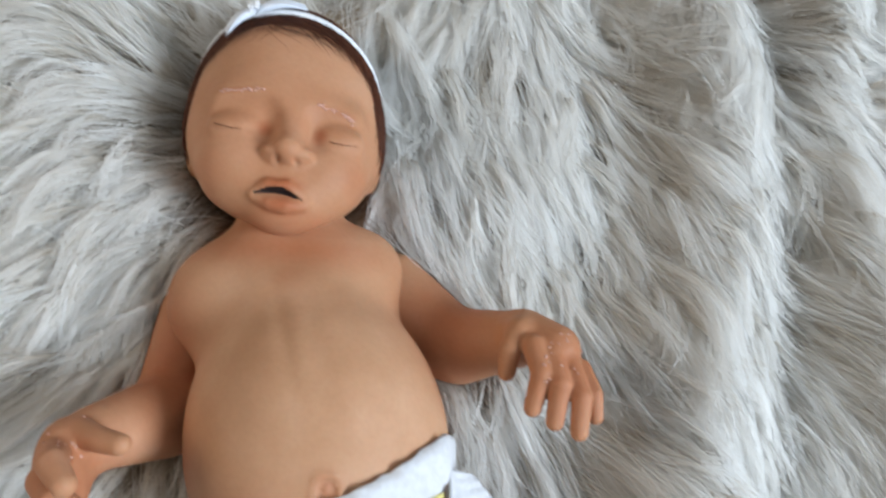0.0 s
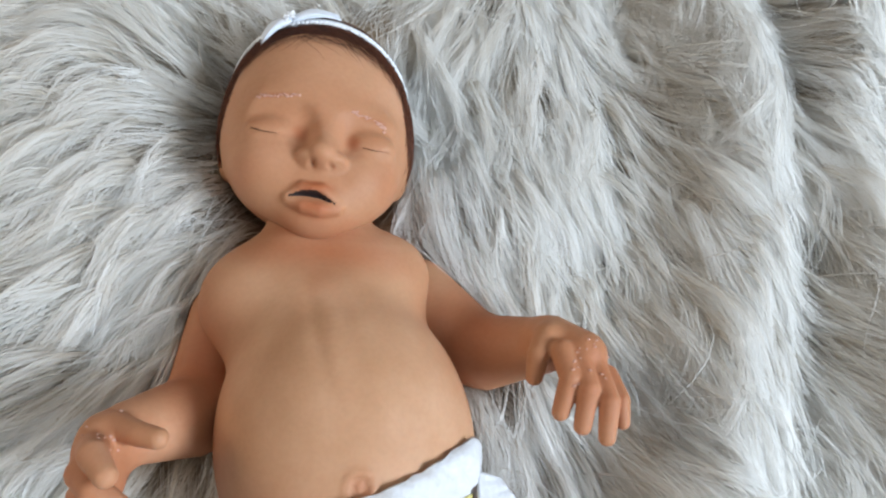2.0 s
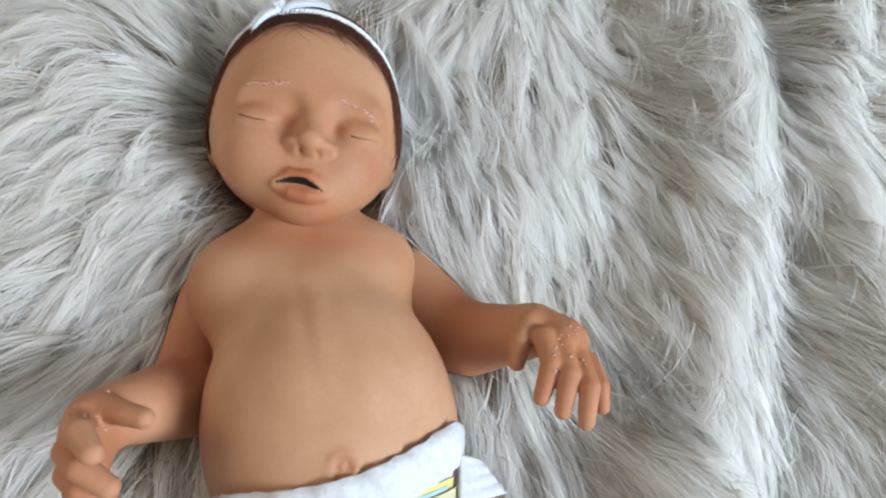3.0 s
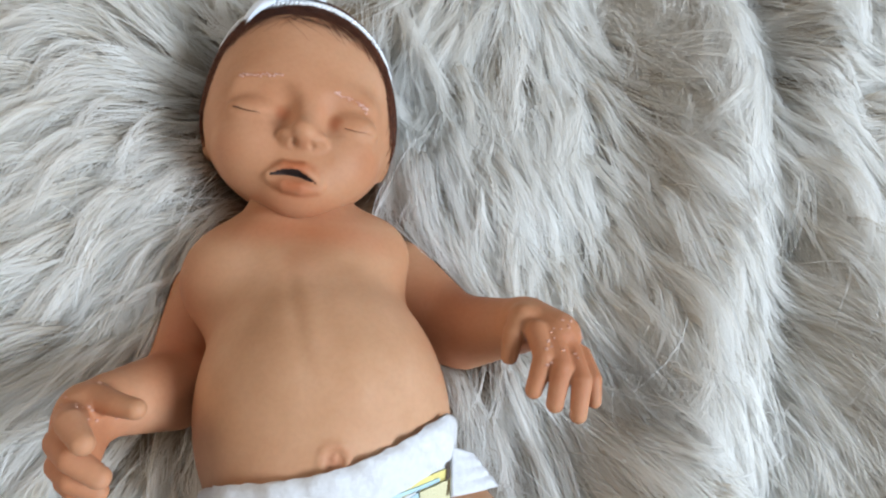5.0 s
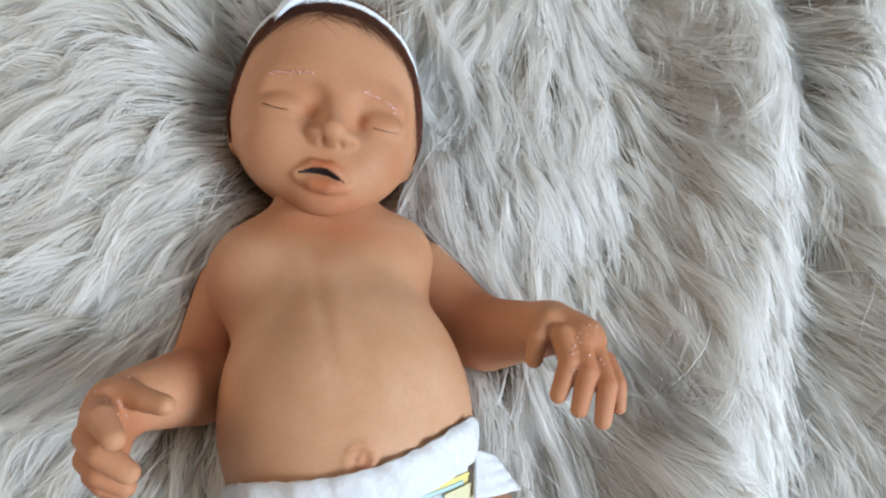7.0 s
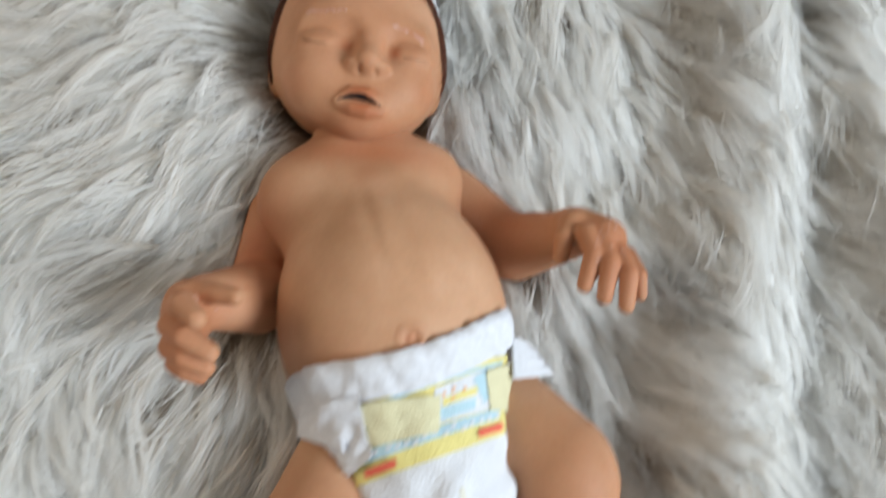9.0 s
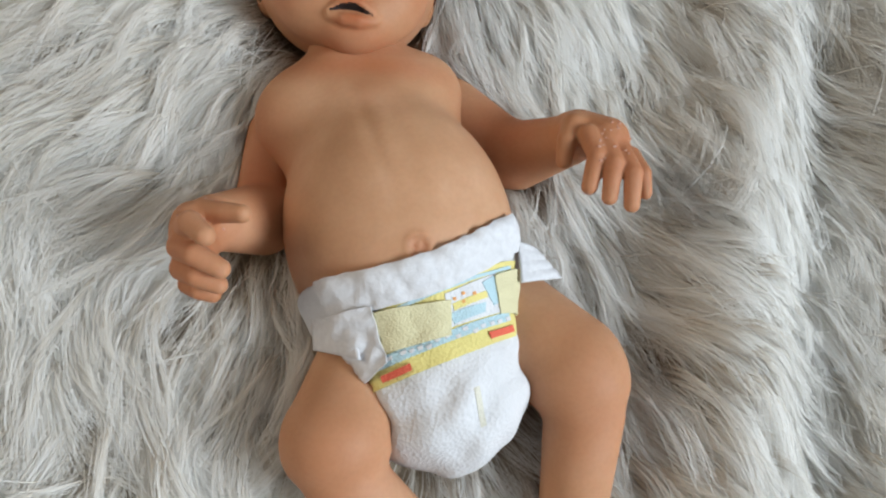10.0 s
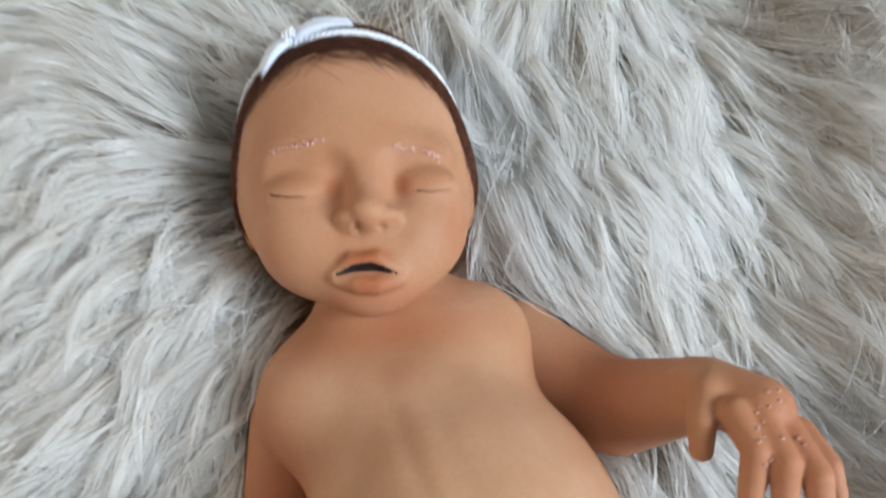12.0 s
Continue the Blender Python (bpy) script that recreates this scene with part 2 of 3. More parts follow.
arm_a = blend((0, chain([(0.057, 0.220, -0.012), (0.049, 0.180, -0.010)], [0.020, 0.0165])),
              (0.006, chain([(0.050, 0.166, 0.000), (0.034, 0.153, 0.036)], [0.0205, 0.0145])),
              (0.010, ellipsoid((0.0270, 0.1385, 0.050), (0.0105, 0.0200, 0.0140), 12)),
              (0.004, chain([(0.032, 0.1530, 0.054), (0.0445, 0.1495, 0.063), (0.0525, 0.1478, 0.067)], [0.0062, 0.0050, 0.0044])),
              (0.003, chain([(0.0275, 0.1430, 0.062), (0.0330, 0.1400, 0.078), (0.0410, 0.1325, 0.084)], [0.0064, 0.0056, 0.0046])),
              (0.002, chain([(0.0245, 0.1340, 0.060), (0.0340, 0.1275, 0.071), (0.0450, 0.1212, 0.070)], [0.0064, 0.0056, 0.0046])),
              (0.002, chain([(0.0240, 0.1255, 0.053), (0.0325, 0.1200, 0.061), (0.0420, 0.1162, 0.059)], [0.0060, 0.0052, 0.0044])),
              (0.002, chain([(0.0255, 0.1200, 0.045), (0.0310, 0.1160, 0.049), (0.0370, 0.1140, 0.047)], [0.0056, 0.0048, 0.0040])))
arm_b = blend((0, chain([(0.160, 0.242, -0.014), (0.190, 0.211, -0.006)], [0.020, 0.0205])),
              (0.005, chain([(0.198, 0.207, -0.001), (0.221, 0.2065, 0.022)], [0.0205, 0.0148])),
              (0.010, chain([(0.225, 0.206, 0.036), (0.236, 0.197, 0.045)], [0.0120, 0.0125])),
              (0.005, chain([(0.219, 0.206, 0.045), (0.2140, 0.196, 0.047), (0.2130, 0.186, 0.0425)], [0.0060, 0.0054, 0.0043])),
              (0.002, chain([(0.2240, 0.197, 0.052), (0.2260, 0.1835, 0.057), (0.2230, 0.1688, 0.0500)], [0.0056, 0.0050, 0.0042])),
              (0.002, chain([(0.2325, 0.191, 0.053), (0.2340, 0.1785, 0.059), (0.2327, 0.1628, 0.0515)], [0.0056, 0.0050, 0.0042])),
              (0.002, chain([(0.2410, 0.189, 0.051), (0.2435, 0.1730, 0.059), (0.2434, 0.1582, 0.0530)], [0.0054, 0.0049, 0.0041])),
              (0.002, chain([(0.2480, 0.188, 0.047), (0.2512, 0.1755, 0.053), (0.2520, 0.1655, 0.0510)], [0.0048, 0.0043, 0.0036])))
leg_a = blend((0, chain([(0.112, 0.086, 0.004), (0.096, 0.050, 0.024)], [0.029, 0.0265])),
              (0.010, ellipsoid((0.0930, 0.043, 0.029), (0.0235, 0.022, 0.024))),
              (0.004, chain([(0.098, 0.029, 0.026), (0.138, -0.010, 0.006)], [0.0190, 0.016])),
              (0.008, chain([(0.140, -0.014, 0.004), (0.148, -0.030, 0.022)], [0.015, 0.012])))
leg_b = blend((0, chain([(0.184, 0.108, 0.002), (0.215, 0.081, 0.020)], [0.0305, 0.0275])),
              (0.010, ellipsoid((0.2190, 0.070, 0.024), (0.0235, 0.022, 0.023))),
              (0.004, chain([(0.2205, 0.056, 0.019), (0.2165, 0.005, -0.002)], [0.0208, 0.0175])),
              (0.008, chain([(0.216, 0.0, -0.002), (0.219, -0.016, 0.018)], [0.016, 0.012])))
skull = blend((0, ellipsoid((0.0953, 0.337, 0.004), (0.0520, 0.063, 0.053), 3)), (0.03, ellipsoid((0.0970, 0.3070, 0.014), (0.0440, 0.0335, 0.040))))
mouth_line = chain([(0.0890, 0.2656, 0.055), (0.0965, 0.2668, 0.055), (0.1035, 0.2664, 0.055), (0.1115, 0.2632, 0.055)], [0.0004, 0.0009, 0.0010, 0.0005])


def mouth(P):
    """The slit between the lips, five times deeper than it is high."""
    return mouth_line(P * np.array([1, 1, 0.2], np.float32) + np.array([0, 0, 0.044], np.float32))


face = blend((0, skull),
             (0.012, ellipsoid((0.1020, 0.2655, 0.0365), (0.0150, 0.0120, 0.0125))),
             (0.018, ellipsoid((0.1000, 0.2765, 0.0335), (0.0275, 0.0160, 0.0180))),
             (0.016, ellipsoid((0.0760, 0.2870, 0.0350), (0.0175, 0.0180, 0.0175))),
             (0.016, ellipsoid((0.1225, 0.2865, 0.0340), (0.0175, 0.0180, 0.0175))),
             (0.010, chain([(0.072, 0.3185, 0.0450), (0.100, 0.3175, 0.0480), (0.131, 0.3130, 0.0440)], [0.006, 0.004, 0.006])),
             (-0.008, ellipsoid((0.0918, 0.3010, 0.0600), (0.0068, 0.0072, 0.0068))),
             (-0.008, ellipsoid((0.1174, 0.2988, 0.0590), (0.0066, 0.0072, 0.0068))),
             (-0.010, chain([(0.070, 0.3085, 0.0600), (0.088, 0.3075, 0.0630)], [0.0045, 0.0050])),
             (-0.010, chain([(0.120, 0.3050, 0.0625), (0.136, 0.3035, 0.0585)], [0.0050, 0.0045])),
             (0.004, ellipsoid((0.0775, 0.3010, 0.0480), (0.0140, 0.0084, 0.0092), -4)),
             (0.004, ellipsoid((0.1275, 0.2985, 0.0460), (0.0128, 0.0084, 0.0092), -6)),
             (-0.0018, chain([(0.0645, 0.3005, 0.0535), (0.0715, 0.2972, 0.0575), (0.0795, 0.2962, 0.0590), (0.0885, 0.2985, 0.0565)], [0.0010] * 4)),
             (-0.0018, chain([(0.1175, 0.2972, 0.0550), (0.1240, 0.2938, 0.0565), (0.1310, 0.2925, 0.0550), (0.1375, 0.2935, 0.0510)], [0.0010] * 4)),
             (0.004, chain([(0.068, 0.2915, 0.0465), (0.078, 0.2895, 0.0500), (0.088, 0.2920, 0.0500)], [0.0022, 0.0030, 0.0022])),
             (0.004, chain([(0.120, 0.2905, 0.0490), (0.128, 0.2875, 0.0480), (0.135, 0.2885, 0.0450)], [0.0022, 0.0028, 0.0020])),
             (0.007, chain([(0.1045, 0.305, 0.0520), (0.1045, 0.294, 0.0575), (0.1038, 0.2865, 0.0600)], [0.0036, 0.0046, 0.0068])),
             (0.003, ellipsoid((0.0955, 0.2845, 0.0575), (0.0044, 0.0044, 0.0046))),
             (0.003, ellipsoid((0.1115, 0.2838, 0.0568), (0.0044, 0.0044, 0.0046))),
             (-0.006, chain([(0.0930, 0.2805, 0.0605), (0.0895, 0.2765, 0.0590)], [0.0010, 0.0006])),
             (-0.006, chain([(0.1135, 0.2795, 0.0595), (0.1165, 0.2755, 0.0575)], [0.0010, 0.0006])),
             (0.0035, chain([(0.0885, 0.2660, 0.0510), (0.0955, 0.2698, 0.0545), (0.1005, 0.2690, 0.0552), (0.1050, 0.2694, 0.0545), (0.1140, 0.2635, 0.0495)], [0.0015, 0.0026, 0.0024, 0.0026, 0.0014])),
             (0.0035, chain([(0.0895, 0.2638, 0.0500), (0.0965, 0.2608, 0.0522), (0.1045, 0.2598, 0.0520), (0.1125, 0.2612, 0.0490)], [0.0016, 0.0032, 0.0033, 0.0016])),
             (-0.004, chain([(0.0945, 0.2562, 0.0545), (0.1030, 0.2545, 0.0560), (0.1100, 0.2560, 0.0535)], [0.0010, 0.0014, 0.0010])),
             (0.004, ellipsoid((0.0450, 0.312, -0.002), (0.0055, 0.0145, 0.013), 6)),
             (0.004, ellipsoid((0.1450, 0.309, -0.004), (0.0048, 0.0125, 0.012), -6)),
             (-0.003, ellipsoid((0.0440, 0.311, 0.004), (0.0025, 0.009, 0.008), 6)))
nostrils = blend((0, ellipsoid((0.0990, 0.2806, 0.0608), (0.0019, 0.0013, 0.0036), 20)), (0.0001, ellipsoid((0.1084, 0.2800, 0.0603), (0.0018, 0.0012, 0.0034), -20)))
head = blend((0, face), (-0.0010, mouth), (-0.0012, nostrils))


def doll_sdf(P):
    return np.minimum.reduce([f(P) for f in (trunk, arm_a, arm_b, leg_a, leg_b, head)])


class Field:
    """The doll's distance field on a grid, for the pile that lies against it."""
    def __init__(self, f, lo, hi, step):
        self.lo, self.step = np.array(lo, np.float32), step
        ax = [np.arange(a, b, step, dtype=np.float32) for a, b in zip(lo, hi)]
        G = np.stack(np.meshgrid(*ax, indexing="ij"), 3)
        self.n = np.array(G.shape[:3])
        self.d = f(G.reshape(-1, 3)).reshape(G.shape[:3])
        self.g = np.stack(np.gradient(self.d, step), 3)

    def at(self, P):
        i = np.rint((P - self.lo) / self.step).astype(int)
        ok = ((i >= 0) & (i < self.n)).all(1)
        i = np.clip(i, 0, self.n - 1)
        d, g = self.d[i[:, 0], i[:, 1], i[:, 2]], self.g[i[:, 0], i[:, 1], i[:, 2]]
        d = d + ((P - self.lo - i * self.step) * g).sum(1)
        return np.where(ok, d, 0.05), g / (np.sqrt((g ** 2).sum(1, keepdims=True)) + 1e-6)


def hairline(P):
    """Above 0 where the scalp is covered with hair."""
    x = (P[:, 0] - 0.0965) / 0.052
    edge = 0.362 - 0.0305 * np.abs(x) ** 4.0 - 0.16 * np.clip(np.abs(x) - 0.85, 0, 0.2)
    side = np.where(P[:, 2] < 0.022, 0.02, 0.0)
    return np.minimum(P[:, 1] + side - edge, P[:, 1] - 0.318)


# Blush paint, with shade painted into some creases and hollows as well.
def blush_shade_on(P):
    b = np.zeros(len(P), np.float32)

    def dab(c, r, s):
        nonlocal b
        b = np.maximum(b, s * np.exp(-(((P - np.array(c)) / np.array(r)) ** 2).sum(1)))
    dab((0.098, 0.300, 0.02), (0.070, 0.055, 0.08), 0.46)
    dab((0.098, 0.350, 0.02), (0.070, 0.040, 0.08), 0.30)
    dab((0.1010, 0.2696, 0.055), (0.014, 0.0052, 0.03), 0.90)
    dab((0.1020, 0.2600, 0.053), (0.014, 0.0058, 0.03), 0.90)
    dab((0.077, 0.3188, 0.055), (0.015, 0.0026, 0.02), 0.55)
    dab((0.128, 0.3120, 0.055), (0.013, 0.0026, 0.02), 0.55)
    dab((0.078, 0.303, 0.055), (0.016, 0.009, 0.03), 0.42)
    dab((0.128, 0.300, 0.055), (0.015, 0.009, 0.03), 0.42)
    # shade of the inner eye corners, painted in
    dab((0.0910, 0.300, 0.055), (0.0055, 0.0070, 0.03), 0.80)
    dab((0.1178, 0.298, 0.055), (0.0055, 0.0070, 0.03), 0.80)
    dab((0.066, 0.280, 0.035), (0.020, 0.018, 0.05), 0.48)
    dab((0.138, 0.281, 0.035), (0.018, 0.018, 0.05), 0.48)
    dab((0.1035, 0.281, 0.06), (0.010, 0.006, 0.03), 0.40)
    # shade under the chin and in the breastbone hollow, painted as colour
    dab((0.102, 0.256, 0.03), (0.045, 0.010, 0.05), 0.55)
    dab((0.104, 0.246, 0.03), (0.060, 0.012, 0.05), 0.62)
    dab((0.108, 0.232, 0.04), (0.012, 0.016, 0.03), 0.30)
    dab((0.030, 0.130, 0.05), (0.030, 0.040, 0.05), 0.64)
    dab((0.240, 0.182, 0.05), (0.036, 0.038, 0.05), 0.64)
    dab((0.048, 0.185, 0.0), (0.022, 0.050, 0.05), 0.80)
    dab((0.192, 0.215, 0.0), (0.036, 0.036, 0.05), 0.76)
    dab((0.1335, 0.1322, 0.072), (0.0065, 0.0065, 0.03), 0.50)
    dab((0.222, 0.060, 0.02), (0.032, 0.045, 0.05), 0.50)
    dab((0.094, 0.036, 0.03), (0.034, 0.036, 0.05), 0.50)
    # painted shade: inner thighs, left flank and lower belly
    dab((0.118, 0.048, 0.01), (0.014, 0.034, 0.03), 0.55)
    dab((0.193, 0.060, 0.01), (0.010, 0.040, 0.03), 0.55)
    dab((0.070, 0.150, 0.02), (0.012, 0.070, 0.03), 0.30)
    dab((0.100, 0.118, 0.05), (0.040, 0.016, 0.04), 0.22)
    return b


def ribbon_strands(paths, widths, up=(0, 0, 1)):
    """Flat tapering strands: paths (n, k, 3), widths (n,). Returns vertices, quads and the place along each strand."""
    n, k, _ = paths.shape
    d = np.gradient(paths, axis=1)
    side = np.cross(d, np.asarray(up, np.float32))
    side /= np.sqrt((side ** 2).sum(2, keepdims=True)) + 1e-9
    u = np.linspace(0, 1, k)
    w = widths[:, None] * (1 - 0.82 * u ** 2)[None] * 0.5
    V = np.stack([paths - side * w[..., None], paths + side * w[..., None]], 2).reshape(-1, 3)
    base = (np.arange(n) * k * 2)[:, None] + (np.arange(k - 1) * 2)[None]
    F = np.stack([base, base + 1, base + 3, base + 2], 2).reshape(-1, 4)
    along = np.broadcast_to(u[None, :, None], (n, k, 2)).ravel()
    return V.astype(np.float32), F.astype(np.int32), along.astype(np.float32)


def hair_paths(rng, count):
    """Short hair combed from the crown over the scalp, towards the forehead and the temples."""
    c = np.array([0.096, 0.345, 0.004])
    q = rng.normal(size=(count * 5, 3))
    q /= np.sqrt((q ** 2).sum(1, keepdims=True))
    P = (c + q * 0.058).astype(np.float32)
    for _ in range(4):
        P -= skull(P)[:, None] * gradient(skull, P)
    P = P[(hairline(P) > rng.uniform(-0.005, 0.007, len(P))) & (P[:, 2] > -0.02)][:count]
    n = len(P)
    sgn = np.where(P[:, 0] + rng.normal(0, 0.012, n) > 0.088, 1.0, -1.0)
    go = np.stack([sgn * rng.uniform(0.6, 1.1, n), rng.normal(-0.45, 0.35, n), rng.normal(-0.1, 0.2, n)], 1)
    step = rng.uniform(0.0025, 0.0048, n)
    out = [P]
    for i in range(5):
        g = gradient(skull, P)
        t = go - (go * g).sum(1, keepdims=True) * g
        t /= np.sqrt((t ** 2).sum(1, keepdims=True)) + 1e-6
        P = (P + t * step[:, None]).astype(np.float32)
        g = gradient(skull, P)
        P = (P - skull(P)[:, None] * g + g * (0.0005 + 0.0022 * rng.random(n)[:, None] * (i + 1) / 5)).astype(np.float32)
        out.append(P)
    return np.stack(out, 1)


def make_doll():
    rng = np.random.default_rng(4)
    groups = []
    for f, lo, hi, step in ((trunk, (0.035, 0.03, -0.05), (0.20, 0.30, 0.082), 0.002),
                            (arm_a, (0.008, 0.098, -0.034), (0.085, 0.248, 0.090), 0.0014),
                            (arm_b, (0.132, 0.148, -0.034), (0.270, 0.272, 0.070), 0.0014),
                            (leg_a, (0.062, -0.050, -0.034), (0.172, 0.122, 0.062), 0.002),
                            (leg_b, (0.146, -0.034, -0.034), (0.250, 0.142, 0.056), 0.002),
                            (head, (0.030, 0.238, -0.058), (0.162, 0.410, 0.075), 0.0011)):
        groups.append(skin_over(f, lo, hi, step))
    V, F, M, off = [], [], [], 0
    for i, (P, Q) in enumerate(groups):
        m = np.zeros(len(Q), np.int32)
        if i == 5:
            c = P[Q].mean(1)
            m[hairline(c) > 0.0015] = 1
            inside = ((mouth(c) < 0.0012) & (face(c) < -0.0004)) | ((nostrils(c) < 0.0004) & (face(c) < -0.0012))
            m[inside] = 2
        V.append(P), F.append(Q + off), M.append(m)
        off += len(P)
    blush_shade = blush_shade_on(np.concatenate(V))
    hp = hair_paths(rng, 9000)
    lids = [[(0.0650, 0.3003, 0.055), (0.0715, 0.2972, 0.059), (0.0775, 0.2963, 0.060), (0.0810, 0.2963, 0.060)],
            [(0.1220, 0.2946, 0.058), (0.1270, 0.2930, 0.058), (0.1320, 0.2925, 0.057), (0.1375, 0.2935, 0.053)]]
    for pts in lids:
        q = np.array(pts, np.float32)
        q = np.stack([np.interp(np.linspace(0, 3, 6), range(4), q[:, c]) for c in range(3)], 1).astype(np.float32)
        for _ in range(4):
            q -= (head(q) - 0.0002)[:, None] * gradient(head, q)
        hp = np.concatenate([hp, q[None], (q + np.array([0, 0.00025, 0.0001], np.float32))[None]])
    hw = rng.uniform(0.00025, 0.0005, len(hp))
    hv, hf, _ = ribbon_strands(hp, hw, (0.0, 0.5, 0.85))
    V.append(hv), F.append(hf + off), M.append(np.full(len(hf), 1, np.int32))
    off += len(hv)
    # the ring of clear sealant where the head is glued to the neck
    a = np.linspace(0, 2 * math.pi, 160, endpoint=False)
    ring = np.stack([0.102 + 0.0290 * np.cos(a), 0.259 + 0.003 * np.cos(a * 3), -0.003 + 0.0270 * np.sin(a)], 1)
    rr = 0.0015 + 0.0008 * np.array([noise.noise((x * 90, y * 90, z * 90)) for x, y, z in ring])
    b = np.linspace(0, 2 * math.pi, 10, endpoint=False)
    dirs = ring - np.array([0.102, 0.259, -0.003])
    dirs /= np.sqrt((dirs ** 2).sum(1, keepdims=True))
    tube = ring[:, None] + rr[:, None, None] * (np.cos(b)[None, :, None] * dirs[:, None] + np.sin(b)[None, :, None] * np.array([0, 2.2, 0.0]))
    i, j = np.meshgrid(np.arange(160), np.arange(10), indexing="ij")
    tf = np.stack([i * 10 + j, ((i + 1) % 160) * 10 + j, ((i + 1) % 160) * 10 + (j + 1) % 10, i * 10 + (j + 1) % 10], 2).reshape(-1, 4)
    V.append(tube.reshape(-1, 3)), F.append(tf + off), M.append(np.full(len(tf), 3, np.int32))
    off += tube.shape[0] * tube.shape[1]
    # small dabs of clear glue along the brows
    a, b = np.meshgrid(np.linspace(0, 2 * math.pi, 7)[:-1], np.linspace(0.2, math.pi - 0.2, 5), indexing="ij")
    ball = np.stack([np.sin(b) * np.cos(a), np.sin(b) * np.sin(a), np.cos(b)], 2).reshape(-1, 3)
    i, j = np.meshgrid(np.arange(6), np.arange(4), indexing="ij")
    bf = np.stack([i * 5 + j, i * 5 + j + 1, ((i + 1) % 6) * 5 + j + 1, ((i + 1) % 6) * 5 + j], 2).reshape(-1, 4)
    dabs = []
    for x0, x1, y0, y1, count in ((0.064, 0.090, 0.3190, 0.3180, 34), (0.117, 0.139, 0.3130, 0.3105, 48)):
        q = np.stack([rng.uniform(x0, x1, count), np.zeros(count), np.full(count, 0.06)], 1)
        q[:, 1] = y0 + (y1 - y0) * (q[:, 0] - x0) / (x1 - x0) + rng.normal(0, 0.0007, count)
        q = q.astype(np.float32)
        for _ in range(5):
            q -= head(q)[:, None] * gradient(head, q)
        dabs.extend(q)
    # and specks of it on the hands
    for f, c, r, count in ((arm_b, (0.236, 0.194, 0.056), (0.014, 0.016, 0.010), 26), (arm_a, (0.030, 0.146, 0.062), (0.010, 0.016, 0.010), 14)):
        q = (np.array(c) + rng.normal(0, 0.7, (count, 3)) * np.array(r)).astype(np.float32)
        for _ in range(6):
            q -= f(q)[:, None] * gradient(f, q)
        dabs.extend(q)
    for p in dabs:
        V.append(p + ball * rng.uniform(0.0003, 0.0008) * np.array([1.5, 1.0, 0.8]))
        F.append(bf + off), M.append(np.full(len(bf), 3, np.int32))
        off += len(ball)
    V, F, M = np.concatenate(V), np.concatenate(F), np.concatenate(M)
    ob = mesh_object("doll", V, F, [SKIN, HAIR, MOUTH, SEAL])
    ob.data.polygons.foreach_set("material_index", M)
    at = ob.data.attributes.new("blush_shade", "FLOAT", "POINT")
    at.data.foreach_set("value", np.concatenate([blush_shade, np.zeros(len(V) - len(blush_shade), np.float32)]))
    return tagged(ob, "silicone baby doll with dark brown hair on the fur throw", "doll")


doll = make_doll()


# ---- the nappy ----
ACROSS, DOWN = np.array([0.941, 0.338, 0.0]), np.array([0.338, -0.941, 0.0])
WAIST = np.array([0.1325, 0.1395, 0.0])


def dip(s):
    """How far the waist line sags between the hips."""
    return 0.011 * np.cos(np.clip(s / 0.056, -1, 1) * math.pi / 2)


def plane_cut(P):
    """Below 0 on the chest side of the curved waist line."""
    q = P - WAIST
    s, t = q @ ACROSS, q @ DOWN
    return (t - dip(s)).astype(np.float32)


nappy_form = blend((0, lambda P: belly(P) - 0.0035), (0.02, lambda P: pelvis(P) - 0.006),
                   (0.02, ellipsoid((0.150, 0.070, 0.012), (0.037, 0.040, 0.042), 15)),
                   (-0.006, plane_cut),
                   (-0.012, lambda P: leg_a(P) + 0.004), (-0.012, lambda P: leg_b(P) + 0.004))


def nappy_body(P):
    """The padded nappy with soft wrinkles."""
    q = P - WAIST
    a, b = q @ ACROSS, q @ DOWN
    low = np.clip((b - 0.058) / 0.02, 0, 1)
    puff = np.sin(b * 230 + 2.6 * np.sin(a * 64) + 40 * a) * 0.0013 * low + np.sin(a * 330 + np.sin(b * 160)) * 0.0004
    return nappy_form(P) + puff.astype(np.float32)


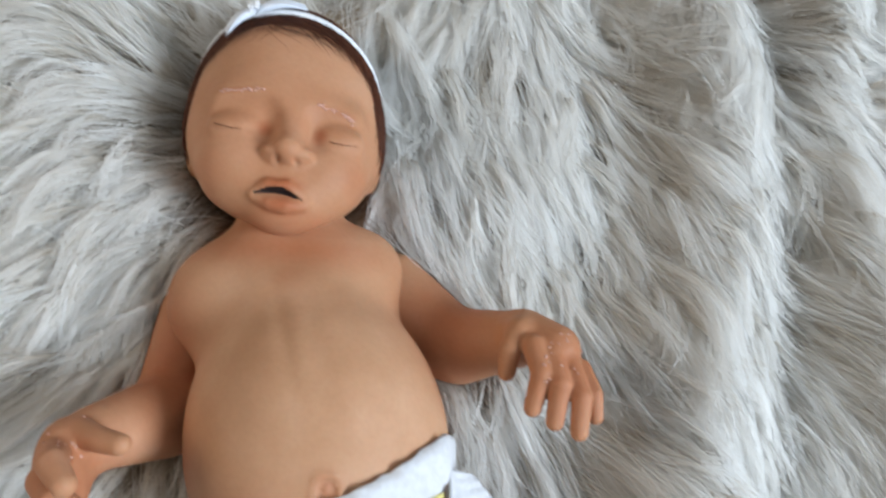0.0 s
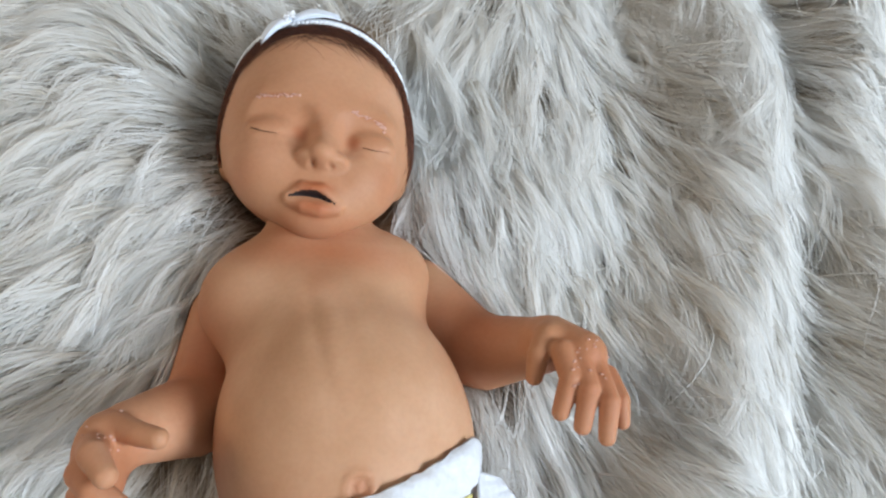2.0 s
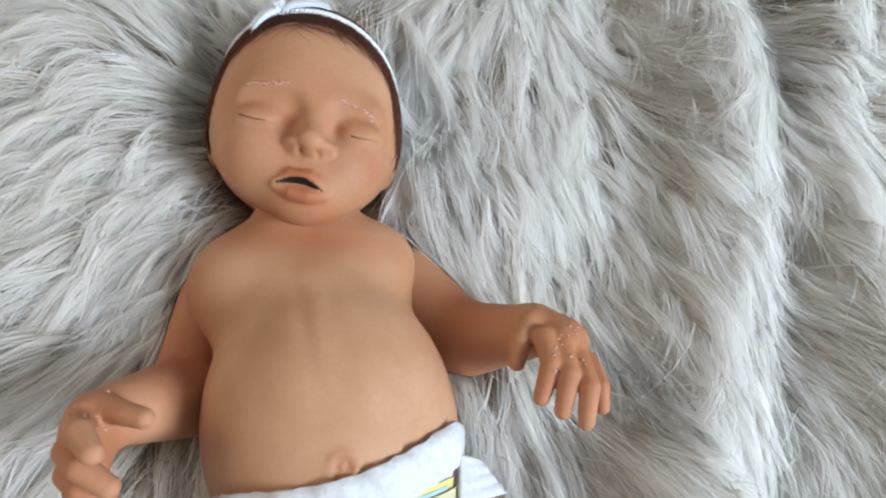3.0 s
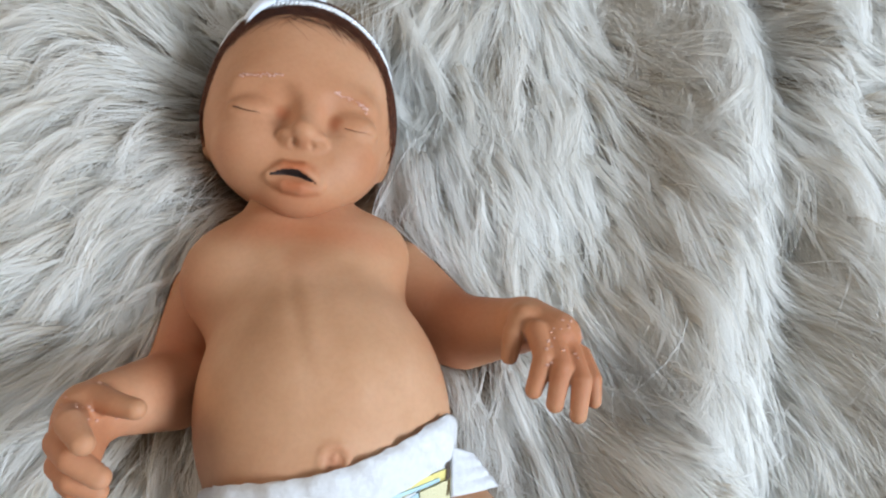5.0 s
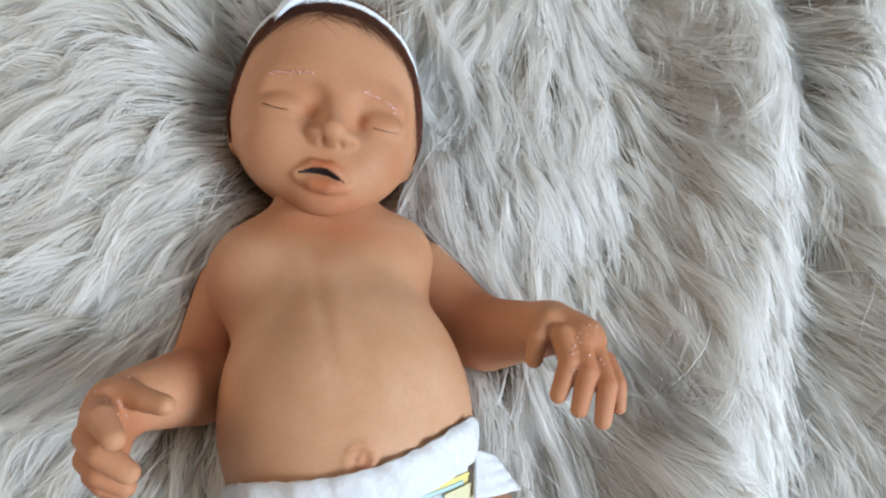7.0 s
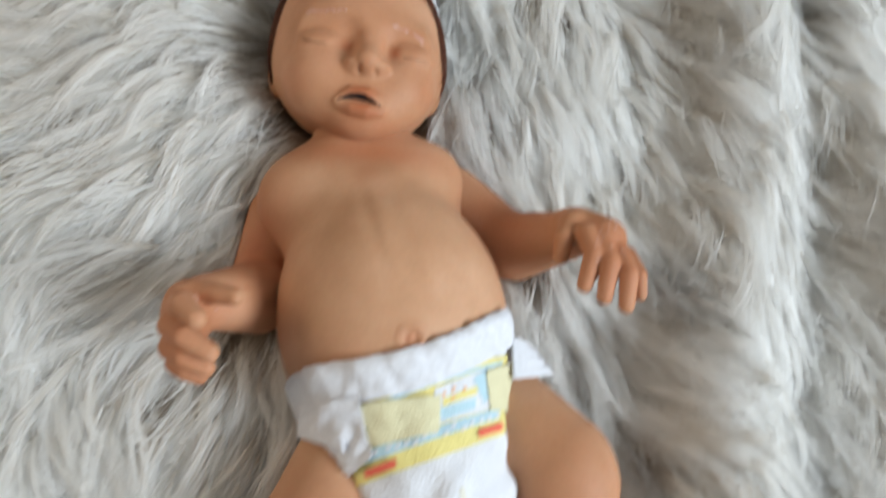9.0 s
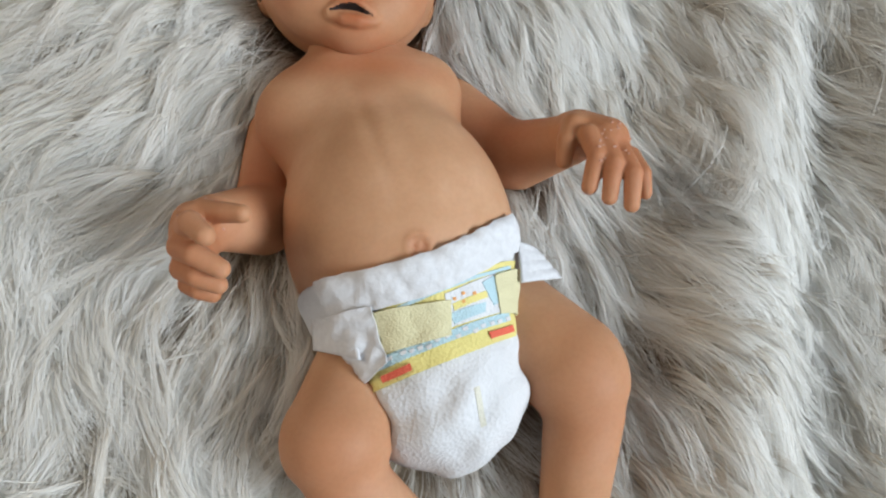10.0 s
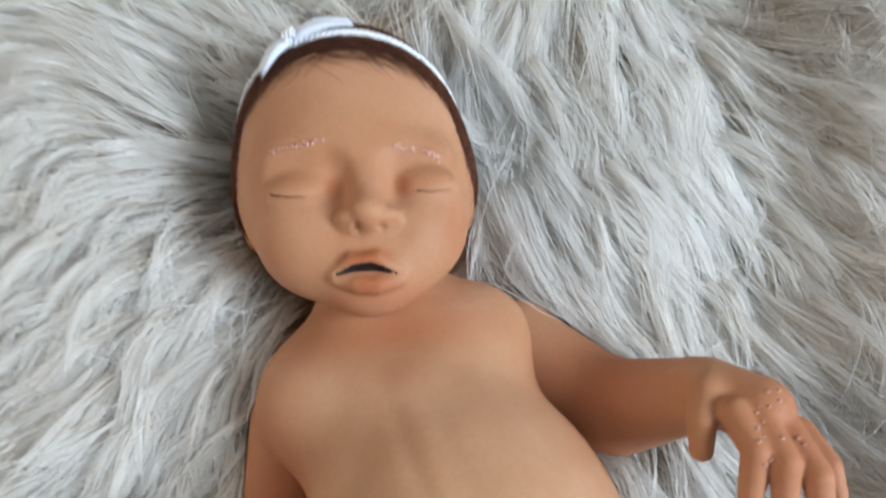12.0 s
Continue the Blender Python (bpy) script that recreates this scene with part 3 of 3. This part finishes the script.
def conform(name, corners, nu, nv, lift, thick, mat, parent, label="", wave=0.0, sag=0.0):
    """A thin sheet laid on the nappy's front: corners (a, b) across and down from the waist's middle."""
    surface = nappy_body
    c = [np.array(k) for k in corners]
    u, v = np.meshgrid(np.linspace(0, 1, nu), np.linspace(0, 1, nv), indexing="ij")
    u, v = u.ravel()[:, None], v.ravel()[:, None]
    ab = c[0] * (1 - u) * (1 - v) + c[1] * u * (1 - v) + c[2] * u * v + c[3] * (1 - u) * v
    ab[:, 1:] += sag * dip(ab[:, :1])
    P = WAIST + ab[:, :1] * ACROSS + ab[:, 1:] * DOWN
    P = P.astype(np.float32)
    P[:, 2] = 0.10
    for _ in range(40):
        P[:, 2] -= np.clip(surface(P), -0.004, 0.02) * 0.8
        P[:, 2] = np.maximum(P[:, 2], 0.0)
    g = gradient(surface, P)
    top = P + g * lift
    if wave:
        top += g * wave * np.array([noise.noise((x * 160, y * 160, 0)) for x, y, _ in P])[:, None]
    low = top - g * thick
    n = len(P)
    i, j = np.meshgrid(np.arange(nu - 1), np.arange(nv - 1), indexing="ij")
    k = (i * nv + j).ravel()
    Q = np.stack([k, k + 1, k + nv + 1, k + nv], 1)
    rim = [r * nv for r in range(nu)] + [(nu - 1) * nv + s for s in range(1, nv)] + [r * nv + nv - 1 for r in range(nu - 2, -1, -1)] + list(range(nv - 2, 0, -1))
    rim = np.array(rim)
    m, r = len(rim), np.arange(len(rim))
    R = np.stack([r, np.roll(r, -1), np.roll(r, -1) + m, r + m], 1) + 2 * n
    V = np.concatenate([top, low, top[rim], low[rim]])
    return mesh_object(name, V, np.concatenate([Q[:, ::-1], Q + n, R]), mat, parent, label)


def make_nappy():
    root = tagged(new("nappy"), "white disposable nappy with yellow printed band, worn by the doll", "nappy")
    P, Q = skin_over(nappy_body, (0.06, 0.015, -0.06), (0.225, 0.185, 0.085), 0.0015)
    mesh_object("cover", P, Q, NAPPY, root, "white quilted nappy cover")
    conform("waistband", [(-0.052, 0.0015), (0.052, 0.0015), (0.050, 0.017), (-0.050, 0.019)], 110, 18, 0.0020, 0.0016, CREPE, root, "crinkled white waistband", 0.0011, 1.0)
    band = conform("printed_band", [(-0.038, 0.0275), (0.046, 0.024), (0.031, 0.060), (-0.047, 0.061)], 50, 24, 0.0010, 0.0008, YELLOW, root, "yellow printed band")
    conform("white_panel", [(0.002, 0.031), (0.030, 0.0285), (0.029, 0.047), (-0.001, 0.0465)], 20, 14, 0.0016, 0.0005, NAPPY, band, "white printed panel")
    conform("blue_stripe", [(-0.044, 0.0475), (0.031, 0.0475), (0.030, 0.0520), (-0.045, 0.0530)], 50, 6, 0.0015, 0.0005, BLUE, band, "blue printed stripe")
    conform("blue_edge", [(-0.036, 0.0295), (0.040, 0.0265), (0.040, 0.0280), (-0.036, 0.0310)], 50, 4, 0.0015, 0.0005, BLUE, band)
    conform("blue_motif", [(0.001, 0.040), (0.020, 0.040), (0.018, 0.0445), (0.002, 0.0455)], 12, 8, 0.0020, 0.0004, BLUE, band, "blue printed motif")
    conform("blue_motif", [(0.021, 0.031), (0.029, 0.029), (0.030, 0.041), (0.024, 0.043)], 12, 8, 0.0020, 0.0004, BLUE, band, "blue printed motif")
    conform("yellow_motif", [(0.004, 0.036), (0.022, 0.035), (0.022, 0.038), (0.004, 0.0395)], 12, 6, 0.0019, 0.0004, YELLOW, band)
    rnd = random.Random(8)
    for i in range(16):
        a, b = -0.040 + i * 0.0045 + rnd.uniform(-0.001, 0.001), 0.0488 + rnd.uniform(-0.0006, 0.0022)
        conform("cloud_motif", [(a, b), (a + 0.0028, b - 0.0002), (a + 0.0026, b + 0.0016), (a + 0.0004, b + 0.0018)], 5, 4, 0.0019, 0.0004, NAPPY, band)
    for a, b in ((0.005, 0.0335), (0.010, 0.0325), (0.015, 0.034), (0.009, 0.036)):
        conform("dot", [(a, b), (a + 0.0016, b), (a + 0.0016, b + 0.0014), (a, b + 0.0014)], 4, 4, 0.0020, 0.0004, ORANGE, band)
    for a, b in ((-0.037, 0.0555), (0.016, 0.0545)):
        conform("red_bar", [(a, b), (a + 0.014, b - 0.0003), (a + 0.014, b + 0.0030), (a, b + 0.0034)], 10, 5, 0.0020, 0.0004, RED, band, "red printed bar")
    conform("fastening_tape", [(-0.036, 0.0255), (0.0036, 0.034), (-0.0015, 0.050), (-0.030, 0.047)], 24, 16, 0.0028, 0.0008, PALE, root, "pale yellow fastening tape", 0.0006)
    conform("fastening_tape", [(0.0285, 0.0288), (0.0455, 0.028), (0.036, 0.050), (0.026, 0.0475)], 20, 16, 0.0028, 0.0008, PALE, root, "pale yellow fastening tape", 0.0006)
    conform("side_flap", [(-0.050, 0.019), (-0.030, 0.0235), (-0.031, 0.051), (-0.049, 0.058)], 26, 26, 0.0036, 0.0008, CREPE, root, "creased white side flap over the tape", 0.0022)
    conform("indicator_line", [(0.000, 0.076), (0.003, 0.076), (0.001, 0.094), (-0.002, 0.094)], 6, 24, 0.0003, 0.0003, STAIN, root, "faded yellow wetness line")

    def wing(pts, label):
        """A crinkled side flap: a swept sheet with thickness, folded at its root."""
        a0, a1, b0, b1 = (np.array(q) for q in pts)
        nu, nv = 16, 18
        u, v = np.meshgrid(np.linspace(0, 1, nu), np.linspace(0, 1, nv), indexing="ij")
        u, v = u[..., None], v[..., None]
        W = (a0 * (1 - v) + a1 * v) * (1 - u) + (b0 * (1 - v) + b1 * v) * u
        W[..., 2] += 0.0006 * np.sin(v[..., 0] * 22 + u[..., 0] * 3) * u[..., 0] + 0.002 * np.sin(u[..., 0] * 3.1)
        W = W.reshape(-1, 3)
        i, j = np.meshgrid(np.arange(nu - 1), np.arange(nv - 1), indexing="ij")
        k = (i * nv + j).ravel()
        Q = np.stack([k, k + nv, k + nv + 1, k + 1], 1)
        ob = mesh_object("side_wing", W, Q, CREPE, root, label)
        so = ob.modifiers.new("thickness", "SOLIDIFY")
        so.thickness = 0.0012
    wing([(0.097, 0.118, 0.050), (0.106, 0.082, 0.050), (0.080, 0.120, 0.030), (0.082, 0.090, 0.022)], "crinkled white side wing")
    wing([(0.186, 0.142, 0.040), (0.186, 0.120, 0.042), (0.198, 0.140, 0.030), (0.212, 0.126, 0.024)], "crinkled white side wing")
    return root


make_nappy()


# ---- headband with bow ----
def make_headband():
    root = tagged(new("headband"), "white braided baby headband with satin bow, round the doll's head", "headband")
    c = np.array([0.0965, 0.350, 0.004])
    ex, ez = np.array([1.0, 0.02, 0.0]), np.array([-0.05, 0.52, 0.85])
    ez /= np.linalg.norm(ez)
    n = 150
    a = np.linspace(0, 2 * math.pi, n, endpoint=False)
    way = np.cos(a)[:, None] * ex + np.sin(a)[:, None] * ez
    r = np.full(n, 0.05)
    for _ in range(30):
        r -= skull((c + way * r[:, None]).astype(np.float32))
    line = c + way * (r + 0.0012)[:, None]
    nrm = np.cross(ex, ez)
    for k in range(3):
        cu = bpy.data.curves.new("braid_strand", "CURVE")
        cu.dimensions, cu.bevel_depth, cu.bevel_resolution = "3D", 0.0011, 2
        cu.use_fill_caps = True
        m = 600
        sp = cu.splines.new("POLY")
        sp.points.add(m - 1)
        sp.use_cyclic_u = True
        aa = np.linspace(0, 2 * math.pi, m, endpoint=False)
        px = np.stack([np.interp(aa, np.append(a, 2 * math.pi), np.append(line[:, q], line[0, q])) for q in range(3)], 1)
        wx = np.cos(aa)[:, None] * ex + np.sin(aa)[:, None] * ez
        ph = aa * 42 + k * 2 * math.pi / 3
        px = px + wx * (0.0006 * np.sin(2 * ph))[:, None] + nrm * (0.0014 * np.sin(ph))[:, None]
        for i, q in enumerate(px):
            sp.points[i].co = (*q, 1)
        cu.materials.append(WHITE_KNIT)
        new("braid_strand", cu).parent = root
    # bow: two flattened loops with pinched middle, and a glittering knot
    k = int(n * 0.30)
    K, out = line[k] + way[k] * 0.002, way[k]
    run = np.array([0.92, 0.36, 0.10])
    run -= out * (run @ out)
    run /= np.linalg.norm(run)
    acr = np.cross(out, run)
    for sgn, length, droop in ((-1, 0.024, 0.011), (1, 0.026, 0.0075)):
        nu, nv = 22, 9
        V = []
        for layer in (0, 1):
            for i in range(nu):
                u = i / (nu - 1)
                w = 0.0034 + 0.0026 * min(1, u * 2.0)
                h = 0.0012 + 0.0016 * math.sin(math.pi * min(1, u * 1.02)) * (1 if layer else 0.25)
                for j in range(nv):
                    v = j / (nv - 1) * 2 - 1
                    V.append(K + run * sgn * length * u + acr * w * v + out * (h - droop * u * u + 0.0006 * math.cos(v * 4 + u * 5) - 0.0006 * v * v))
        Q = []
        for layer in (0, 1):
            o = layer * nu * nv
            for i in range(nu - 1):
                for j in range(nv - 1):
                    Q.append((o + i * nv + j, o + (i + 1) * nv + j, o + (i + 1) * nv + j + 1, o + i * nv + j + 1))
        ob = mesh_object("bow_loop", V, Q, SATIN, root, "white satin bow loop")
        so = ob.modifiers.new("thickness", "SOLIDIFY")
        so.thickness = 0.0006
    bm = bmesh.new()
    rnd = random.Random(3)
    for i in range(46):
        t = rnd.uniform(-1, 1)
        q = Vector(K + acr * 0.0042 * t + run * rnd.uniform(-0.0028, 0.0028) + out * (0.0024 + 0.0018 * (1 - t * t)))
        bmesh.ops.create_icosphere(bm, subdivisions=1, radius=rnd.uniform(0.0006, 0.0010), matrix=Matrix.Translation(q))
    part("knot", bm, BEADS, root, "glittering beaded knot")


make_headband()


# ---- the fur throw ----
def fold(x, y):
    """The height of the throw's backing: soft folds, and a hollow under the doll."""
    g = lambda cx, cy, sx, sy, a: a * np.exp(-((x - cx) / sx) ** 2 - ((y - cy) / sy) ** 2)
    z = -0.020 + g(-0.03, 0.33, 0.06, 0.10, 0.026) + g(-0.10, 0.15, 0.05, 0.20, 0.012)
    ridge = 0.335 + 0.03 * np.sin((y - 0.20) * 9)
    z = z + 0.036 * np.exp(-((x - ridge) / 0.033) ** 2) * (0.75 + 0.25 * np.sin(y * 20)) - 0.012 * np.exp(-((x - ridge - 0.062) / 0.022) ** 2) - 0.010 * np.exp(-((x - ridge + 0.065) / 0.030) ** 2)
    z = z + 0.026 * np.exp(-((x - 0.455 - 0.02 * np.sin(y * 14)) / 0.030) ** 2)
    z = z + g(0.20, 0.42, 0.05, 0.05, 0.014) + g(0.28, 0.10, 0.06, 0.05, 0.010)
    z = z + 0.004 * np.sin(x * 31 + 1) * np.sin(y * 27)
    return z


FLOW = [  # place, then the way the pile lies
    (-0.08, 0.38, -1.0, -0.1), (-0.05, 0.34, -1.0, -0.3), (0.01, 0.37, -0.5, 0.6), (0.01, 0.30, -0.8, -0.6), (-0.04, 0.25, -0.6, -0.9),
    (-0.03, 0.17, -0.2, -1.0), (-0.03, 0.08, 0.1, -1.0), (0.05, 0.06, -0.1, -1.0), (-0.06, 0.03, -1.0, -0.5), (0.06, 0.45, -0.3, 0.9),
    (0.19, 0.40, 0.1, -1.0), (0.18, 0.30, 0.1, -1.0), (0.24, 0.32, 0.45, -0.9), (0.29, 0.34, 0.6, -0.8), (0.28, 0.27, 0.65, -0.75),
    (0.33, 0.36, 0.2, -1.0), (0.36, 0.30, 0.4, -0.9), (0.33, 0.24, 0.25, -1.0), (0.30, 0.20, 0.4, -0.9), (0.31, 0.15, 0.85, -0.5),
    (0.39, 0.25, 0.45, -0.9), (0.45, 0.38, 0.9, -0.3), (0.44, 0.20, 0.3, -1.0), (0.23, 0.14, 0.35, -0.9), (0.26, 0.10, 0.6, -0.8),
    (0.26, 0.04, 0.7, -0.7), (0.15, 0.02, 0.1, -1.0), (0.36, 0.06, 0.5, -0.9)]


def flow(x, y):
    wx, wy = np.zeros_like(x), np.zeros_like(x)
    for cx, cy, dx, dy in FLOW:
        w = 1 / ((x - cx) ** 2 + (y - cy) ** 2 + 0.0012) ** 1.5
        wx += w * dx
        wy += w * dy
    return np.arctan2(wy, wx)


def fur_paths(rng, x0, x1, y0, y1, locks, subs, per, lengths, keep=None, lift=(0.007, 0.021), tight=1.0):
    """Locks of pile: each has a few wisps whose strands run together to a pointed tip."""
    lx, ly = rng.uniform(x0, x1, locks), rng.uniform(y0, y1, locks)
    if keep is not None:
        ok = keep(lx, ly)
        lx, ly = lx[ok], ly[ok]
    n = len(lx)
    sway = 0.22 * np.sin(lx * 26 + 2 * np.sin(ly * 21)) + 0.16 * np.sin(ly * 33 + lx * 40)
    ang = flow(lx, ly) + sway + rng.normal(0, 0.12, n)
    bend = rng.normal(0, 0.16, n) + 0.38 * np.sin(lx * 35 + ly * 25)
    snake = rng.normal(0, 0.0016, n)
    L, rise = rng.uniform(*lengths, n), rng.uniform(*lift, n)
    shade = rng.random(n)
    r1 = lambda q: np.repeat(q, subs)
    m1 = n * subs
    sx, sy = r1(lx) + rng.normal(0, 0.0062 * tight, m1), r1(ly) + rng.normal(0, 0.0062 * tight, m1)
    a1, b1 = r1(ang) + rng.normal(0, 0.06, m1), r1(bend) + rng.normal(0, 0.09, m1)
    L1, up1 = r1(L) * rng.uniform(0.70, 1.1, m1), r1(rise) * rng.uniform(0.6, 1.3, m1)
    s1 = np.clip(r1(shade) + rng.normal(0, 0.18, m1), 0, 1)
    rep = lambda q: np.repeat(q, per)
    m = m1 * per
    ox, oy = rng.normal(0, 0.0036 * tight, m), rng.normal(0, 0.0036 * tight, m)
    stray = rng.random(m) < 0.04
    a = rep(a1) + rng.normal(0, 0.03, m) + np.where(stray, rng.normal(0, 0.45, m), 0)
    bd = rep(b1) + rng.normal(0, 0.05, m)
    Ls = rep(L1) * rng.uniform(0.78, 1.04, m)
    up = rep(up1) * rng.uniform(0.85, 1.12, m) * np.where(stray, 1.25, 1.0)
    sn = rep(r1(snake)) + rng.normal(0, 0.0004, m)
    k = 7
    x, y = rep(sx) + ox, rep(sy) + oy
    P = np.empty((m, k, 3), np.float32)
    gather = np.where(stray, 0.1, 0.82)
    for i, q in enumerate(np.linspace(0, 1, k)):
        th = a + bd * q
        g = gather * q ** 0.8
        w = sn * np.sin(6.0 * q)
        px = x - ox * g + Ls * q * np.cos(th) - w * np.sin(th)
        py = y - oy * g + Ls * q * np.sin(th) + w * np.cos(th)
        P[:, i, 0], P[:, i, 1] = px, py
        P[:, i, 2] = fold(px, py) + up * (1 - np.exp(-5 * q)) - 0.40 * up * q ** 2.2
    return P, rep(s1)


def make_throw():
    rng = np.random.default_rng(11)
    root = tagged(new("fur_throw"), "long-haired white faux fur throw spread in soft folds", "fur throw")
    X, Y = np.meshgrid(np.linspace(-0.55, 0.90, 150), np.linspace(-0.45, 0.95, 150), indexing="ij")
    Z = fold(X, Y)
    top = np.stack([X, Y, Z], 2).reshape(-1, 3)
    low = top.copy()
    low[:, 2] = -0.058
    i, j = np.meshgrid(np.arange(149), np.arange(149), indexing="ij")
    k = (i * 150 + j).ravel()
    Q = np.stack([k, k + 150, k + 151, k + 1], 1)
    # the doll's weight presses the backing down
    d = doll_sdf(top.astype(np.float32))
    top[:, 2] -= np.clip(0.012 - d, 0, 0.03)
    top[:, 2] = np.maximum(top[:, 2], -0.052)
    n = len(top)
    mesh_object("backing", np.concatenate([top, low]), np.concatenate([Q, Q[:, ::-1] + n]), BACKING, root, "beige backing of the throw")

    field = Field(doll_sdf, (-0.01, -0.07, -0.06), (0.29, 0.43, 0.09), 0.0025)

    def free(x, y):
        p = np.stack([x, y, np.zeros_like(x)], 1).astype(np.float32)
        return field.at(p)[0] > -0.006

    def outside(x, y):
        return (x < -0.15) | (x > 0.55) | (y < -0.05) | (y > 0.51)
    layers = [fur_paths(rng, -0.16, 0.56, -0.06, 0.52, 2900, 3, 16, (0.055, 0.095), free),
              fur_paths(rng, -0.16, 0.56, -0.06, 0.52, 1050, 2, 18, (0.060, 0.105), free, (0.014, 0.028), 0.7)]
    near = tuple(np.concatenate([q[i] for q in layers]) for i in (0, 1))
    far = fur_paths(rng, -0.54, 0.89, -0.44, 0.94, 3600, 3, 4, (0.05, 0.08), outside)
    for (P, shade), w, name in ((near, (0.00030, 0.00062), "fur_pile"), (far, (0.0009, 0.0016), "outer_fur_pile")):
        flat = P.reshape(-1, 3)
        deep = (field.at(flat)[0].reshape(P.shape[:2]) < -0.0032).any(1)
        over = ((field.at(flat)[0] < 0.010) & (flat[:, 2] > 0.008)).reshape(P.shape[:2]).any(1)
        keep = ~(deep | over)
        P, shade = np.ascontiguousarray(P[keep]), shade[keep]
        flat = P.reshape(-1, 3)
        for _ in range(3):
            d, g = field.at(flat)
            hit = d < 0.0012
            flat[hit] += g[hit] * (0.0014 - d[hit])[:, None]
        roll = np.stack([rng.normal(0, 0.28, len(P)), rng.normal(0, 0.28, len(P)), np.ones(len(P))], 1)[:, None]
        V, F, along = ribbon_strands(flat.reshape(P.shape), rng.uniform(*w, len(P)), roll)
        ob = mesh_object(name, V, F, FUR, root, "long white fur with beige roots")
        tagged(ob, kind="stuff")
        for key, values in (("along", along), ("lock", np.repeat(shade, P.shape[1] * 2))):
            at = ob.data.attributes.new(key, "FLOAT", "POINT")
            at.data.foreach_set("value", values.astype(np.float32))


make_throw()
